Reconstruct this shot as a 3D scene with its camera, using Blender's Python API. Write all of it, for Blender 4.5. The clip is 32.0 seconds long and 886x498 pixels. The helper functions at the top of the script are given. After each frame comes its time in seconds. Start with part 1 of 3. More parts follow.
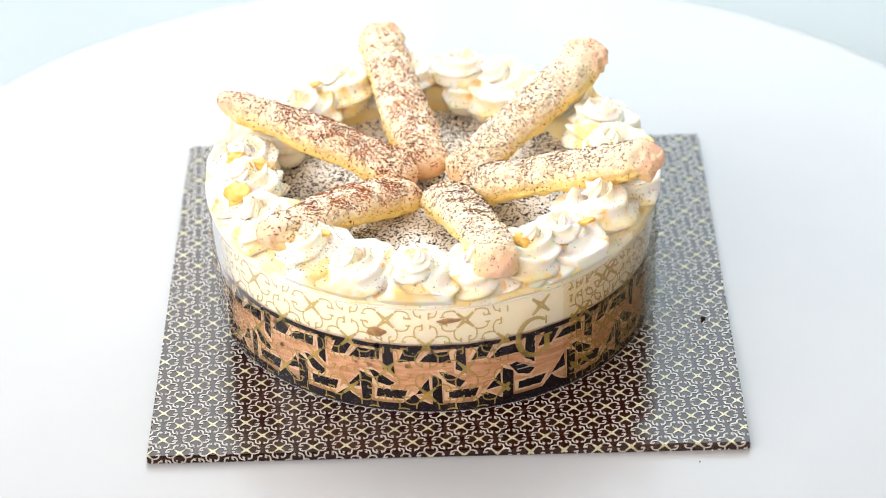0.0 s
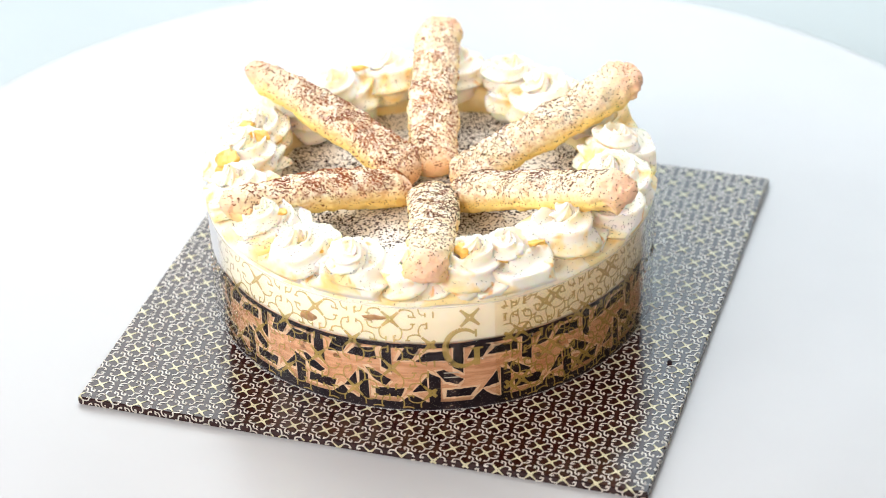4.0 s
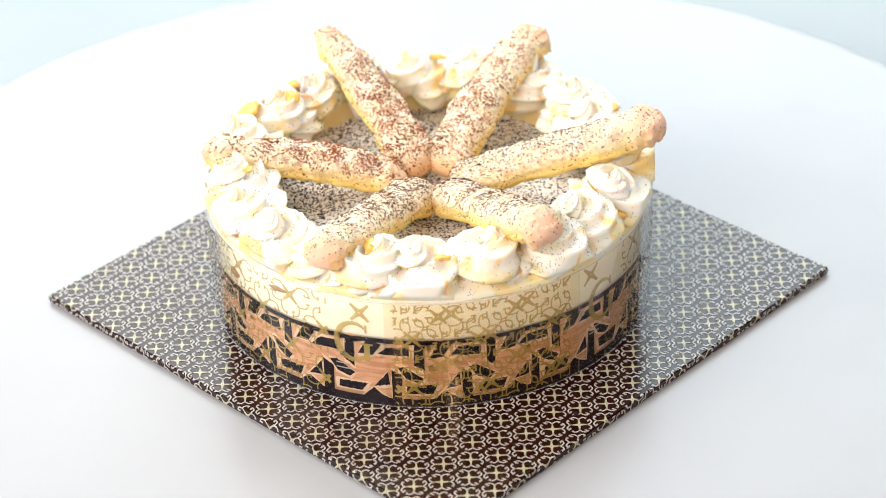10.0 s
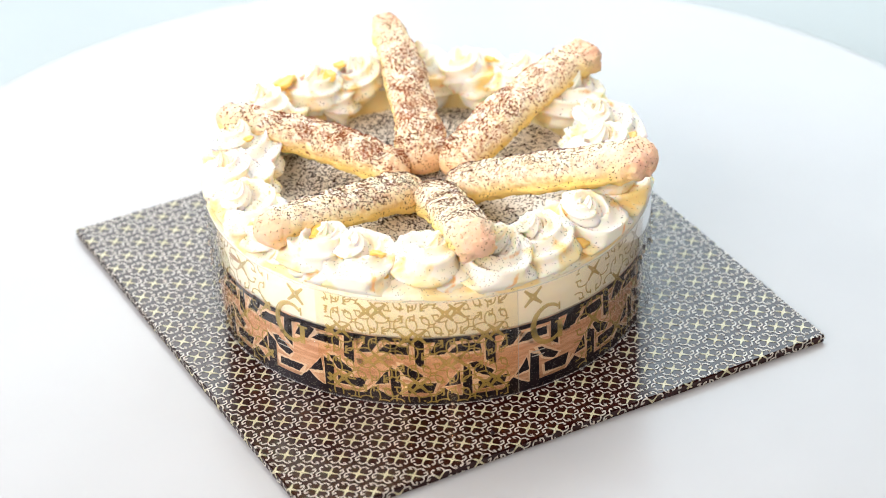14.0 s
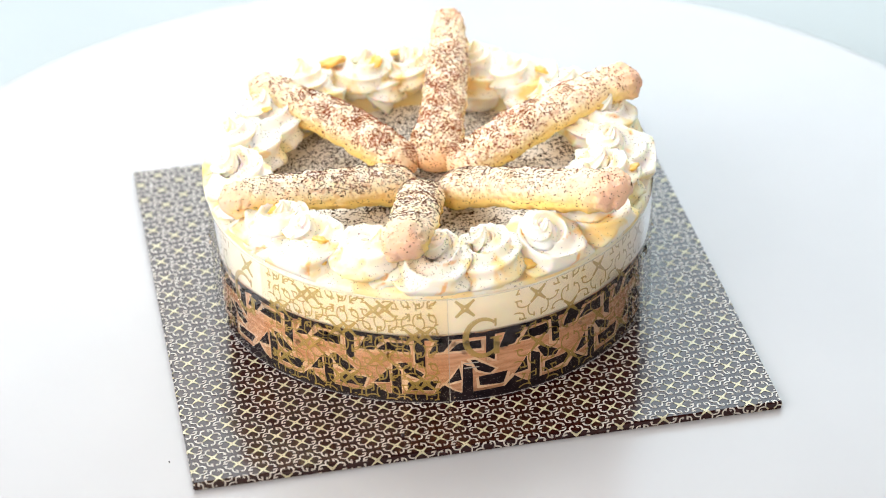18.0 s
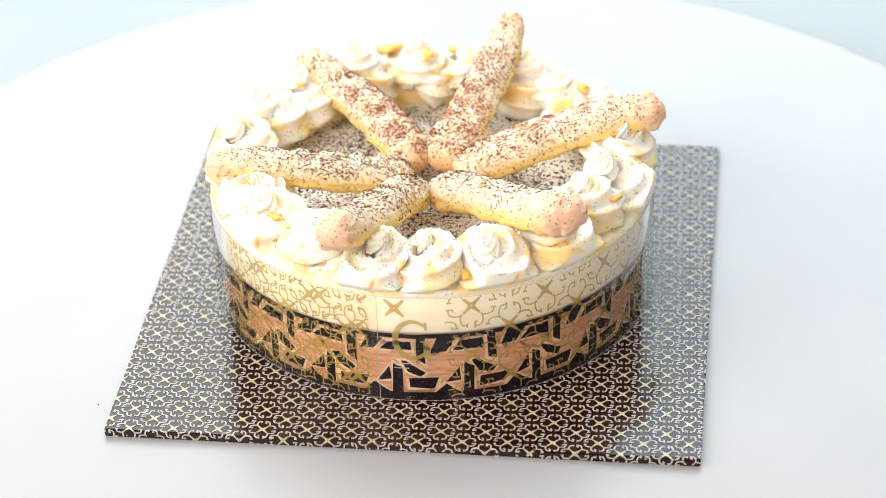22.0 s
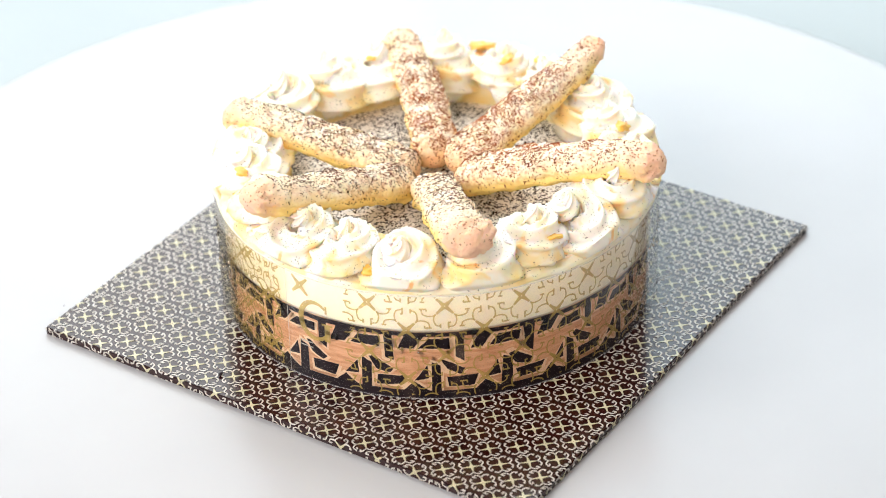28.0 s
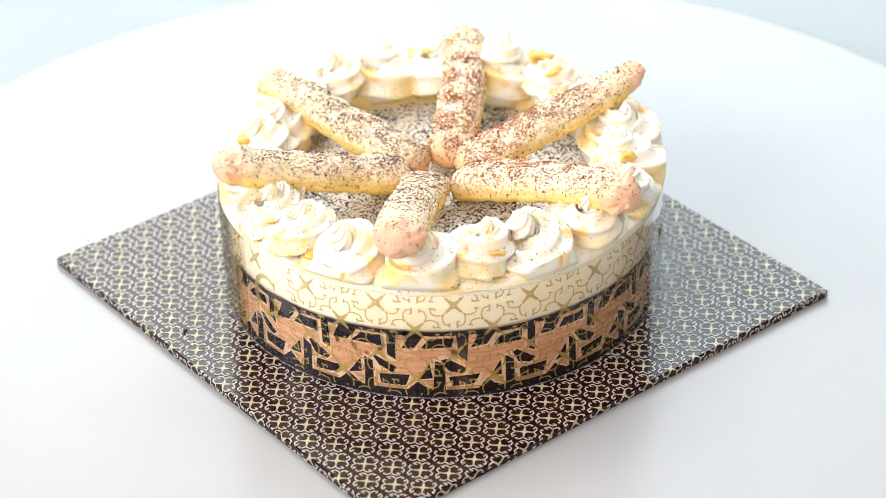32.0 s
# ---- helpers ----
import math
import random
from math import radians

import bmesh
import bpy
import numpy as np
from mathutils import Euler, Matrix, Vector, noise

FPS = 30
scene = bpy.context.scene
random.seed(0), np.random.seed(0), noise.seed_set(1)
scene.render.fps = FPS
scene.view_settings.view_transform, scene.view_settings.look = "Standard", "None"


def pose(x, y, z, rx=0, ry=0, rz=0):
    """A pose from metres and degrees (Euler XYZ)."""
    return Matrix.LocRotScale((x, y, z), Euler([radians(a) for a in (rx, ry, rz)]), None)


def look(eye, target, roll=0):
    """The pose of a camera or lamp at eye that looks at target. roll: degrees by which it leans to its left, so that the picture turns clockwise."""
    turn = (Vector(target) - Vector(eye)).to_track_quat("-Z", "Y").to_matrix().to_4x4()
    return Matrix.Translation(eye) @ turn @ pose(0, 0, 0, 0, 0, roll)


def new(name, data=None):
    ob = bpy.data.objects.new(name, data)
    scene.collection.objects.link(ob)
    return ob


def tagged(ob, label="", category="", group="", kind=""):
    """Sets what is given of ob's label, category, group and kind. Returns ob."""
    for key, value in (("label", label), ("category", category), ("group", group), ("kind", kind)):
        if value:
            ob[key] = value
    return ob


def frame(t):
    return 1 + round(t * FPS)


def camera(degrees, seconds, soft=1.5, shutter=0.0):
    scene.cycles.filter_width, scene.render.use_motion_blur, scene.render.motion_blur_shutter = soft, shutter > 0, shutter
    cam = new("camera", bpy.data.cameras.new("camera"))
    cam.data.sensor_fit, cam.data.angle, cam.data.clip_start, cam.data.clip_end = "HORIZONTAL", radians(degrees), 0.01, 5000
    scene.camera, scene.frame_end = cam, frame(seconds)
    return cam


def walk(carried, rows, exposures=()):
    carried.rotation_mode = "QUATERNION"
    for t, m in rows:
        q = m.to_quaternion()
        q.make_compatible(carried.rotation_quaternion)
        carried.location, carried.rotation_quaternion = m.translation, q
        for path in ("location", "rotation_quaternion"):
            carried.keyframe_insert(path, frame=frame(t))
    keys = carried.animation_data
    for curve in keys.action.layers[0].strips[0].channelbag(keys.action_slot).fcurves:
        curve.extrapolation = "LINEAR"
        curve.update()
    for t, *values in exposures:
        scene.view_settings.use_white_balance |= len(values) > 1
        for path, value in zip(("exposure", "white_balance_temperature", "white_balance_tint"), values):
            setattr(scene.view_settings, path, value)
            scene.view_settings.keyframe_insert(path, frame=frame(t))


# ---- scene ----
EYE = (0.0, -1.0191, 0.6812)
cam = camera(18.95, 32.0, soft=0.9)
cam.data.dof.use_dof, cam.data.dof.focus_distance, cam.data.dof.aperture_fstop = True, 1.15, 7.5
STAND = look(EYE, (0.00015, 0.0, 0.01508), -1.72)
walk(cam, [(0.0, STAND), (32.0, STAND)])


def turn_at(t):
    """Degrees by which the turntable has turned at t seconds."""
    return -0.527 - 4.372 * t - 0.00193 * t * t


# ---- world and light: a white photo studio with softboxes ----
world = bpy.data.worlds.new("studio_air")
scene.world = world
world.use_nodes = True
world.node_tree.nodes["Background"].inputs["Color"].default_value = (0.9, 0.95, 1.0, 1)
world.node_tree.nodes["Background"].inputs["Strength"].default_value = 0.22
scene.view_settings.exposure = -0.14


def softbox(name, eye, target, wide, high, power, colour):
    data = bpy.data.lights.new(name, "AREA")
    data.shape, data.size, data.size_y, data.energy, data.color = "RECTANGLE", wide, high, power, colour
    ob = new(name, data)
    ob.matrix_world = look(eye, target)
    return ob


softbox("softbox_overhead", (-0.04, 0.42, 0.78), (0, 0.06, 0.05), 0.8, 0.4, 5.7, (1.0, 0.98, 0.96))
softbox("softbox_back_left", (-0.62, 1.4, 0.80), (-0.62, 0, 0.1), 1.24, 0.82, 14.5, (0.88, 0.97, 1.0))
softbox("softbox_back_right", (0.64, 1.4, 0.80), (0.64, 0, 0.1), 1.20, 0.82, 14.0, (0.70, 0.89, 1.0))
softbox("softbox_front", (-1.00, -1.30, 1.25), (0, 0, 0.05), 0.9, 0.7, 19.0, (1.0, 0.95, 0.94))
softbox("studio_lamp_right", (0.235, -1.6, 1.118), (0, 0, 0.0), 0.14, 0.07, 5.0, (1.0, 0.66, 0.40))
softbox("studio_lamp_left", (-0.475, -1.6, 1.153), (0, 0, 0.0), 0.14, 0.07, 4.0, (1.0, 0.66, 0.40))
softbox("softbox_left", (-1.35, -0.35, 0.75), (0, 0, 0.05), 0.8, 0.8, 16.2, (0.95, 0.98, 1.0))


# ---- materials ----
def material(name, colour, second=None, scale=40.0, rough=0.5, metal=0.0, spec=0.5, bump=0.0, bump_scale=300.0, stretch=(1, 1, 1), sss=0.0, sss_colour=(1.0, 0.6, 0.25), low=0.35, high=0.65):
    m = bpy.data.materials.new(name)
    m.use_nodes = True
    nt = m.node_tree
    b = nt.nodes["Principled BSDF"]
    b.inputs["Base Color"].default_value = (*colour, 1)
    b.inputs["Roughness"].default_value = rough
    b.inputs["Metallic"].default_value = metal
    b.inputs["Specular IOR Level"].default_value = spec
    if sss:
        b.inputs["Subsurface Weight"].default_value = sss
        b.inputs["Subsurface Radius"].default_value = sss_colour
        b.inputs["Subsurface Scale"].default_value = 0.004
    tc = nt.nodes.new("ShaderNodeTexCoord")
    mp = nt.nodes.new("ShaderNodeMapping")
    mp.inputs["Scale"].default_value = stretch
    nt.links.new(tc.outputs["Object"], mp.inputs["Vector"])
    if second:
        n = nt.nodes.new("ShaderNodeTexNoise")
        n.inputs["Scale"].default_value, n.inputs["Detail"].default_value = scale, 5
        r = nt.nodes.new("ShaderNodeMapRange")
        r.inputs["From Min"].default_value, r.inputs["From Max"].default_value = low, high
        x = nt.nodes.new("ShaderNodeMix")
        x.data_type = "RGBA"
        x.inputs["A"].default_value, x.inputs["B"].default_value = (*colour, 1), (*second, 1)
        nt.links.new(mp.outputs["Vector"], n.inputs["Vector"])
        nt.links.new(n.outputs["Fac"], r.inputs["Value"])
        nt.links.new(r.outputs["Result"], x.inputs["Factor"])
        nt.links.new(x.outputs["Result"], b.inputs["Base Color"])
    if bump:
        n = nt.nodes.new("ShaderNodeTexNoise")
        n.inputs["Scale"].default_value, n.inputs["Detail"].default_value = bump_scale, 6
        u = nt.nodes.new("ShaderNodeBump")
        u.inputs["Strength"].default_value, u.inputs["Distance"].default_value = bump, 0.001
        nt.links.new(mp.outputs["Vector"], n.inputs["Vector"])
        nt.links.new(n.outputs["Fac"], u.inputs["Height"])
        nt.links.new(u.outputs["Normal"], b.inputs["Normal"])
    return m


def biscuit_material():
    """Baked sponge finger: beige crust above, yellow crumb with painted bounce glow below, pinkish browned outer end.
    """
    m = material("biscuit_crust", (0.98, 0.79, 0.53), (0.98, 0.89, 0.70), 160, 0.85, spec=0.2, bump=0.8, bump_scale=520, sss=0.25)
    nt = m.node_tree
    b = nt.nodes["Principled BSDF"]
    first = b.inputs["Base Color"].links[0].from_socket
    tc = next(n for n in nt.nodes if n.type == "TEX_COORD")
    sep = nt.nodes.new("ShaderNodeSeparateXYZ")
    nt.links.new(tc.outputs["Object"], sep.inputs[0])
    wob = nt.nodes.new("ShaderNodeTexNoise")
    wob.inputs["Scale"].default_value, wob.inputs["Detail"].default_value, wob.inputs["Roughness"].default_value = 120, 6, 0.7
    nt.links.new(tc.outputs["Object"], wob.inputs["Vector"])

    def blend(source, axis, a, z, colour, spread):
        add = nt.nodes.new("ShaderNodeMath")
        add.operation, add.inputs[1].default_value = "MULTIPLY_ADD", spread
        nt.links.new(wob.outputs["Fac"], add.inputs[0])
        nt.links.new(sep.outputs[axis], add.inputs[2])
        r = nt.nodes.new("ShaderNodeMapRange")
        r.inputs["From Min"].default_value, r.inputs["From Max"].default_value = a, z
        x = nt.nodes.new("ShaderNodeMix")
        x.data_type = "RGBA"
        x.inputs["B"].default_value = (*colour, 1)
        nt.links.new(add.outputs[0], r.inputs["Value"])
        nt.links.new(r.outputs["Result"], x.inputs["Factor"])
        nt.links.new(source, x.inputs["A"])
        return x.outputs["Result"]

    film = nt.nodes.new("ShaderNodeTexNoise")
    film.inputs["Scale"].default_value, film.inputs["Detail"].default_value = 420, 4
    nt.links.new(tc.outputs["Object"], film.inputs["Vector"])
    spots = nt.nodes.new("ShaderNodeMapRange")
    spots.inputs["From Min"].default_value, spots.inputs["From Max"].default_value, spots.inputs["To Max"].default_value = 0.46, 0.62, 0.5
    nt.links.new(film.outputs["Fac"], spots.inputs["Value"])
    dusted = nt.nodes.new("ShaderNodeMix")
    dusted.data_type = "RGBA"
    dusted.inputs["B"].default_value = (0.55, 0.23, 0.11, 1)
    nt.links.new(spots.outputs["Result"], dusted.inputs["Factor"])
    nt.links.new(first, dusted.inputs["A"])
    out = blend(dusted.outputs["Result"], "X", 0.066, 0.090, (0.93, 0.76, 0.54), 0.008)
    # yellow crumb, deepened in colour for light glowing through and bouncing underneath
    out = blend(out, "Z", 0.0090, 0.0020, (0.98, 0.70, 0.24), 0.006)
    out = blend(out, "X", 0.011, 0.003, (0.90, 0.56, 0.30), 0.006)
    out = blend(out, "X", 0.0945, 0.106, (0.91, 0.57, 0.39), 0.022)
    nt.links.new(out, b.inputs["Base Color"])
    return m


def sheet_material(tint, gain, less):
    """Clear plastic film: see-through, with the gloss that film has at each slant."""
    m = bpy.data.materials.new("film")
    m.use_nodes = True
    nt = m.node_tree
    nt.nodes.remove(nt.nodes["Principled BSDF"])
    out = nt.nodes["Material Output"]
    clear, gloss, mix, fr = (nt.nodes.new(k) for k in ("ShaderNodeBsdfTransparent", "ShaderNodeBsdfGlossy", "ShaderNodeMixShader", "ShaderNodeFresnel"))
    clear.inputs["Color"].default_value = (*tint, 1)
    gloss.inputs["Roughness"].default_value = 0.02
    fr.inputs["IOR"].default_value = 1.5
    half = nt.nodes.new("ShaderNodeMath")
    half.operation, half.use_clamp, half.inputs[1].default_value, half.inputs[2].default_value = "MULTIPLY_ADD", True, gain, less
    nt.links.new(fr.outputs[0], half.inputs[0])
    most = nt.nodes.new("ShaderNodeMath")
    most.operation = "MAXIMUM"
    nt.links.new(half.outputs[0], most.inputs[0])
    most.inputs[1].default_value = 0.032
    nt.links.new(most.outputs[0], mix.inputs[0])
    nt.links.new(clear.outputs[0], mix.inputs[1])
    nt.links.new(gloss.outputs[0], mix.inputs[2])
    nt.links.new(mix.outputs[0], out.inputs["Surface"])
    return m


TOP_WHITE = material("white_gloss_plate", (0.435, 0.434, 0.446), (0.418, 0.417, 0.428), 12, 0.24, spec=0.45)
PALE = material("pale_studio_surface", (0.42, 0.47, 0.485), (0.40, 0.45, 0.465), 4, 0.7)
PAINT = material("white_wall_paint", (0.8, 0.8, 0.8), (0.77, 0.77, 0.78), 2, 0.7)
BOARD = material("brown_laminate", (0.026, 0.0035, 0.0025), (0.020, 0.0026, 0.0018), 60, 0.13, spec=0.40)
GOLD_INK = material("yellow_gold_ink", (0.57, 0.54, 0.37), (0.50, 0.47, 0.31), 90, 0.13, spec=0.40)
PALE_INK = material("pale_cream_ink", (0.58, 0.55, 0.50), (0.51, 0.485, 0.435), 90, 0.13, spec=0.40)
FILM_INK = material("olive_gold_ink", (0.66, 0.49, 0.15), (0.58, 0.43, 0.12), 120, 0.35)
FILM_INK.node_tree.nodes["Principled BSDF"].inputs["Alpha"].default_value = 0.62
WHITE_INK = material("white_ink", (0.5, 0.48, 0.44), rough=0.4)
CREAM = material("whipped_cream", (0.97, 0.905, 0.81), (0.95, 0.81, 0.50), 60, 0.45, bump=0.12, bump_scale=400, sss=0.4, low=0.50, high=0.80)


def stain(m, colour, scale, low, high, amount):
    """Adds blotches of another colour over a material's own."""
    nt = m.node_tree
    b = nt.nodes["Principled BSDF"]
    first = b.inputs["Base Color"].links[0].from_socket
    tc = next(n for n in nt.nodes if n.type == "TEX_COORD")
    n = nt.nodes.new("ShaderNodeTexNoise")
    n.inputs["Scale"].default_value, n.inputs["Detail"].default_value, n.inputs["Distortion"].default_value = scale, 3, 0.6
    r = nt.nodes.new("ShaderNodeMapRange")
    r.inputs["From Min"].default_value, r.inputs["From Max"].default_value, r.inputs["To Max"].default_value = low, high, amount
    x = nt.nodes.new("ShaderNodeMix")
    x.data_type = "RGBA"
    x.inputs["B"].default_value = (*colour, 1)
    nt.links.new(tc.outputs["Object"], n.inputs["Vector"])
    nt.links.new(n.outputs["Fac"], r.inputs["Value"])
    nt.links.new(r.outputs["Result"], x.inputs["Factor"])
    nt.links.new(first, x.inputs["A"])
    nt.links.new(x.outputs["Result"], b.inputs["Base Color"])


TOPPING = material("white_cream_sheet", (0.96, 0.93, 0.89), (0.95, 0.88, 0.78), 50, 0.5, bump=0.15, bump_scale=400)
GLAZED = material("honey_glazed_cream", (0.96, 0.90, 0.77), (0.95, 0.80, 0.48), 75, 0.35, bump=0.15, bump_scale=400, sss=0.25)
# honey stains; their yellow also stands for translucent glow in shaded folds
stain(GLAZED, (0.94, 0.68, 0.26), 60, 0.50, 0.64, 0.8)
stain(CREAM, (0.96, 0.77, 0.42), 45, 0.49, 0.63, 0.9)
stain(CREAM, (0.95, 0.66, 0.22), 75, 0.55, 0.66, 0.8)
stain(CREAM, (0.92, 0.46, 0.11), 130, 0.64, 0.72, 0.8)
INNER_CREAM = material("yellow_cream", (0.95, 0.74, 0.34), (0.95, 0.82, 0.52), 110, 0.45, bump=0.2, bump_scale=300, sss=0.3)
MOUSSE = material("vanilla_mousse", (0.99, 0.93, 0.78), (0.98, 0.90, 0.71), 45, 0.5, bump=0.1, bump_scale=250, sss=0.2)
SPONGE = material("baked_sponge", (0.58, 0.30, 0.16), (0.77, 0.47, 0.29), 90, 0.85, bump=0.4, bump_scale=300, stretch=(1, 1, 7))
PASTE = material("pale_baked_paste", (0.86, 0.65, 0.45), (0.78, 0.55, 0.36), 150, 0.8, bump=0.3, bump_scale=400)
# slightly blue base stands for bluish light reflected off the collar
CHOC = material("dark_chocolate", (0.012, 0.009, 0.014), (0.026, 0.017, 0.022), 200, 0.5, spec=0.15, bump=0.3, bump_scale=600)
BISCUIT = biscuit_material()
COCOA = material("cocoa_grains", (0.016, 0.007, 0.006), (0.040, 0.015, 0.009), 500, 0.9, spec=0.1)
RED_COCOA = material("reddish_cocoa_grains", (0.20, 0.056, 0.026), (0.44, 0.155, 0.065), 90, 0.9, spec=0.1)
BROWN_COCOA = material("brown_cocoa_grains", (0.055, 0.022, 0.014), (0.20, 0.080, 0.045), 90, 0.9, spec=0.1)
CARAMEL = material("honey_caramel", (0.80, 0.42, 0.05), (0.86, 0.55, 0.14), 250, 0.3, bump=0.3, bump_scale=300, sss=0.3)
BROWN = material("brown_smear", (0.33, 0.16, 0.06), (0.5, 0.3, 0.14), 300, 0.6)
FILM = sheet_material((0.985, 0.98, 0.965), 3.4, -0.135)
DOUBLE = sheet_material((0.955, 0.91, 0.82), 0.6, -0.02)
FILM_RIM = material("film_edge_glint", (0.75, 0.76, 0.78), rough=0.2)
FILM_RIM.node_tree.nodes["Principled BSDF"].inputs["Alpha"].default_value = 0.2
DROP = material("clear_water", (1, 1, 1), rough=0.0)
DROP.node_tree.nodes["Principled BSDF"].inputs["Transmission Weight"].default_value = 1.0
DROP.node_tree.nodes["Principled BSDF"].inputs["IOR"].default_value = 1.33


# ---- mesh helpers ----
def part(name, bm, mat, parent=None, label="", smooth=True, at=None):
    me = bpy.data.meshes.new(name)
    bm.to_mesh(me)
    bm.free()
    return mesh_part(name, me, mat, parent, label, smooth, at)


def mesh_part(name, me, mat, parent=None, label="", smooth=True, at=None):
    if not me.materials:
        me.materials.append(mat)
    me.polygons.foreach_set("use_smooth", [smooth] * len(me.polygons))
    ob = new(name, me)
    if parent:
        ob.parent = parent
    if at is not None:
        ob.matrix_local = at
    if label:
        ob["label"] = label
    return ob


def from_quads(name, quads):
    """A mesh from an array of loose quads, n x 4 x 3."""
    q = np.asarray(quads, float).reshape(-1, 3)
    me = bpy.data.meshes.new(name)
    me.from_pydata(q.tolist(), [], np.arange(len(q)).reshape(-1, 4).tolist())
    return me


def lathe(profile, n=96, cap=False, wave=None):
    bm = bmesh.new()
    rings = []
    for r, z in profile:
        ring = []
        for i in range(n):
            a = 2 * math.pi * i / n
            dr, dz = wave(a, r, z) if wave else (0, 0)
            ring.append(bm.verts.new(((r + dr) * math.cos(a), (r + dr) * math.sin(a), z + dz)))
        rings.append(ring)
    for a, b in zip(rings, rings[1:]):
        for i in range(n):
            bm.faces.new((a[i], a[(i + 1) % n], b[(i + 1) % n], b[i]))
    if cap:
        bm.faces.new(rings[-1])
    if cap is True:
        bm.faces.new(rings[0][::-1])
    return bm


def box(x0, x1, y0, y1, z0, z1, bevel=0.0):
    bm = bmesh.new()
    bmesh.ops.create_cube(bm, size=1)
    for v in bm.verts:
        v.co = ((x0 + x1) / 2 + v.co.x * (x1 - x0), (y0 + y1) / 2 + v.co.y * (y1 - y0), (z0 + z1) / 2 + v.co.z * (z1 - z0))
    if bevel:
        bmesh.ops.bevel(bm, geom=bm.edges[:], offset=bevel, segments=2, affect="EDGES")
    return bm


def blob(size, seed, detail=2, rough=0.45):
    bm = bmesh.new()
    bmesh.ops.create_icosphere(bm, subdivisions=detail, radius=1)
    for v in bm.verts:
        k = 1 + rough * noise.noise(v.co * 1.7 + Vector((seed * 3.1, seed * 1.7, 0)))
        v.co = Vector((v.co.x * size[0], v.co.y * size[1], v.co.z * size[2])) * k
    return bm


def scatter(me, count, seed, keep, size=(0.0005, 0.0011), lift=0.0):
    """Places and normals strewn over a mesh by area; keep(p, n, rnd) says which stay."""
    rng = np.random.default_rng(seed)
    me.calc_loop_triangles()
    v = np.empty(len(me.vertices) * 3)
    me.vertices.foreach_get("co", v)
    v = v.reshape(-1, 3)
    tri = np.empty(len(me.loop_triangles) * 3, int)
    me.loop_triangles.foreach_get("vertices", tri)
    t = v[tri.reshape(-1, 3)]
    nrm = np.cross(t[:, 1] - t[:, 0], t[:, 2] - t[:, 0])
    area = np.linalg.norm(nrm, axis=1)
    nrm = nrm / np.maximum(area, 1e-15)[:, None]
    up = np.where(nrm[:, 2:3] < -0.2, 0, 1)[:, 0]
    pick = rng.choice(len(t), count, p=area * up / (area * up).sum())
    a, b = rng.random(count), rng.random(count)
    flip = a + b > 1
    a[flip], b[flip] = 1 - a[flip], 1 - b[flip]
    p = t[pick, 0] + a[:, None] * (t[pick, 1] - t[pick, 0]) + b[:, None] * (t[pick, 2] - t[pick, 0])
    n = nrm[pick]
    ok = keep(p, n, rng.random(count))
    return p[ok] + n[ok] * lift, n[ok]


def grains(name, places, normals, seed, size=(0.00045, 0.0011)):
    """Small flat cocoa flakes, six corners each, lying on the places given."""
    rng = np.random.default_rng(seed)
    k = len(places)
    ref = rng.normal(size=(k, 3))
    u = np.cross(normals, ref)
    u /= np.linalg.norm(u, axis=1)[:, None] + 1e-12
    w = np.cross(normals, u)
    long = (size[0] + (size[1] - size[0]) * rng.random(k) ** 2)[:, None] * 0.5
    wide = long * (0.22 + 0.22 * rng.random((k, 1)))
    thick = long * 0.35
    base = places + normals * thick * 0.4
    pts = np.stack([base + u * long, base + w * wide, base - u * long, base - w * wide, base + normals * thick, base - normals * thick], 1).reshape(-1, 3)
    f = np.array([(0, 1, 4), (1, 2, 4), (2, 3, 4), (3, 0, 4), (1, 0, 5), (2, 1, 5), (3, 2, 5), (0, 3, 5)])
    faces = (f[None] + 6 * np.arange(k)[:, None, None]).reshape(-1, 3)
    me = bpy.data.meshes.new(name)
    me.from_pydata(pts.tolist(), [], faces.tolist())
    return me


# ---- the printed motif: a four-armed star with hooked scrolls, in millimetres ----
def ribbon(points, width):
    p = np.asarray(points, float)
    d = np.gradient(p, axis=0)
    d /= np.linalg.norm(d, axis=1)[:, None] + 1e-9
    n = np.stack([-d[:, 1], d[:, 0]], 1) * width / 2
    return [(p[i] - n[i], p[i + 1] - n[i + 1], p[i + 1] + n[i + 1], p[i] + n[i]) for i in range(len(p) - 1)]


def smooth_line(points, steps=3):
    p = [Vector((*q, 0)) for q in points]
    p = [p[0] * 2 - p[1]] + p + [p[-1] * 2 - p[-2]]
    out = []
    for i in range(1, len(p) - 2):
        for s in range(steps):
            t = s / steps
            a, b, c, d = p[i - 1], p[i], p[i + 1], p[i + 2]
            q = 0.5 * ((2 * b) + (c - a) * t + (2 * a - 5 * b + 4 * c - d) * t * t + (3 * b - a - 3 * c + d) * t ** 3)
            out.append((q.x, q.y))
    return out + [(p[-2].x, p[-2].y)]


def turned(quads):
    out = []
    for k in range(4):
        c, s = round(math.cos(math.pi / 2 * k)), round(math.sin(math.pi / 2 * k))
        out += [[np.array((x * c - y * s, x * s + y * c)) for x, y in q] for q in quads]
    return out


def star():
    return turned([((0.20, 0), (0.95, 0), (0, 0.95), (0, 0.20)), ((0.95, 0), (1.60, 0.95), (0.95, 1.60), (0, 0.95)), ((1.60, 0.95), (2.65, 2.15), (2.15, 2.65), (0.95, 1.60))])


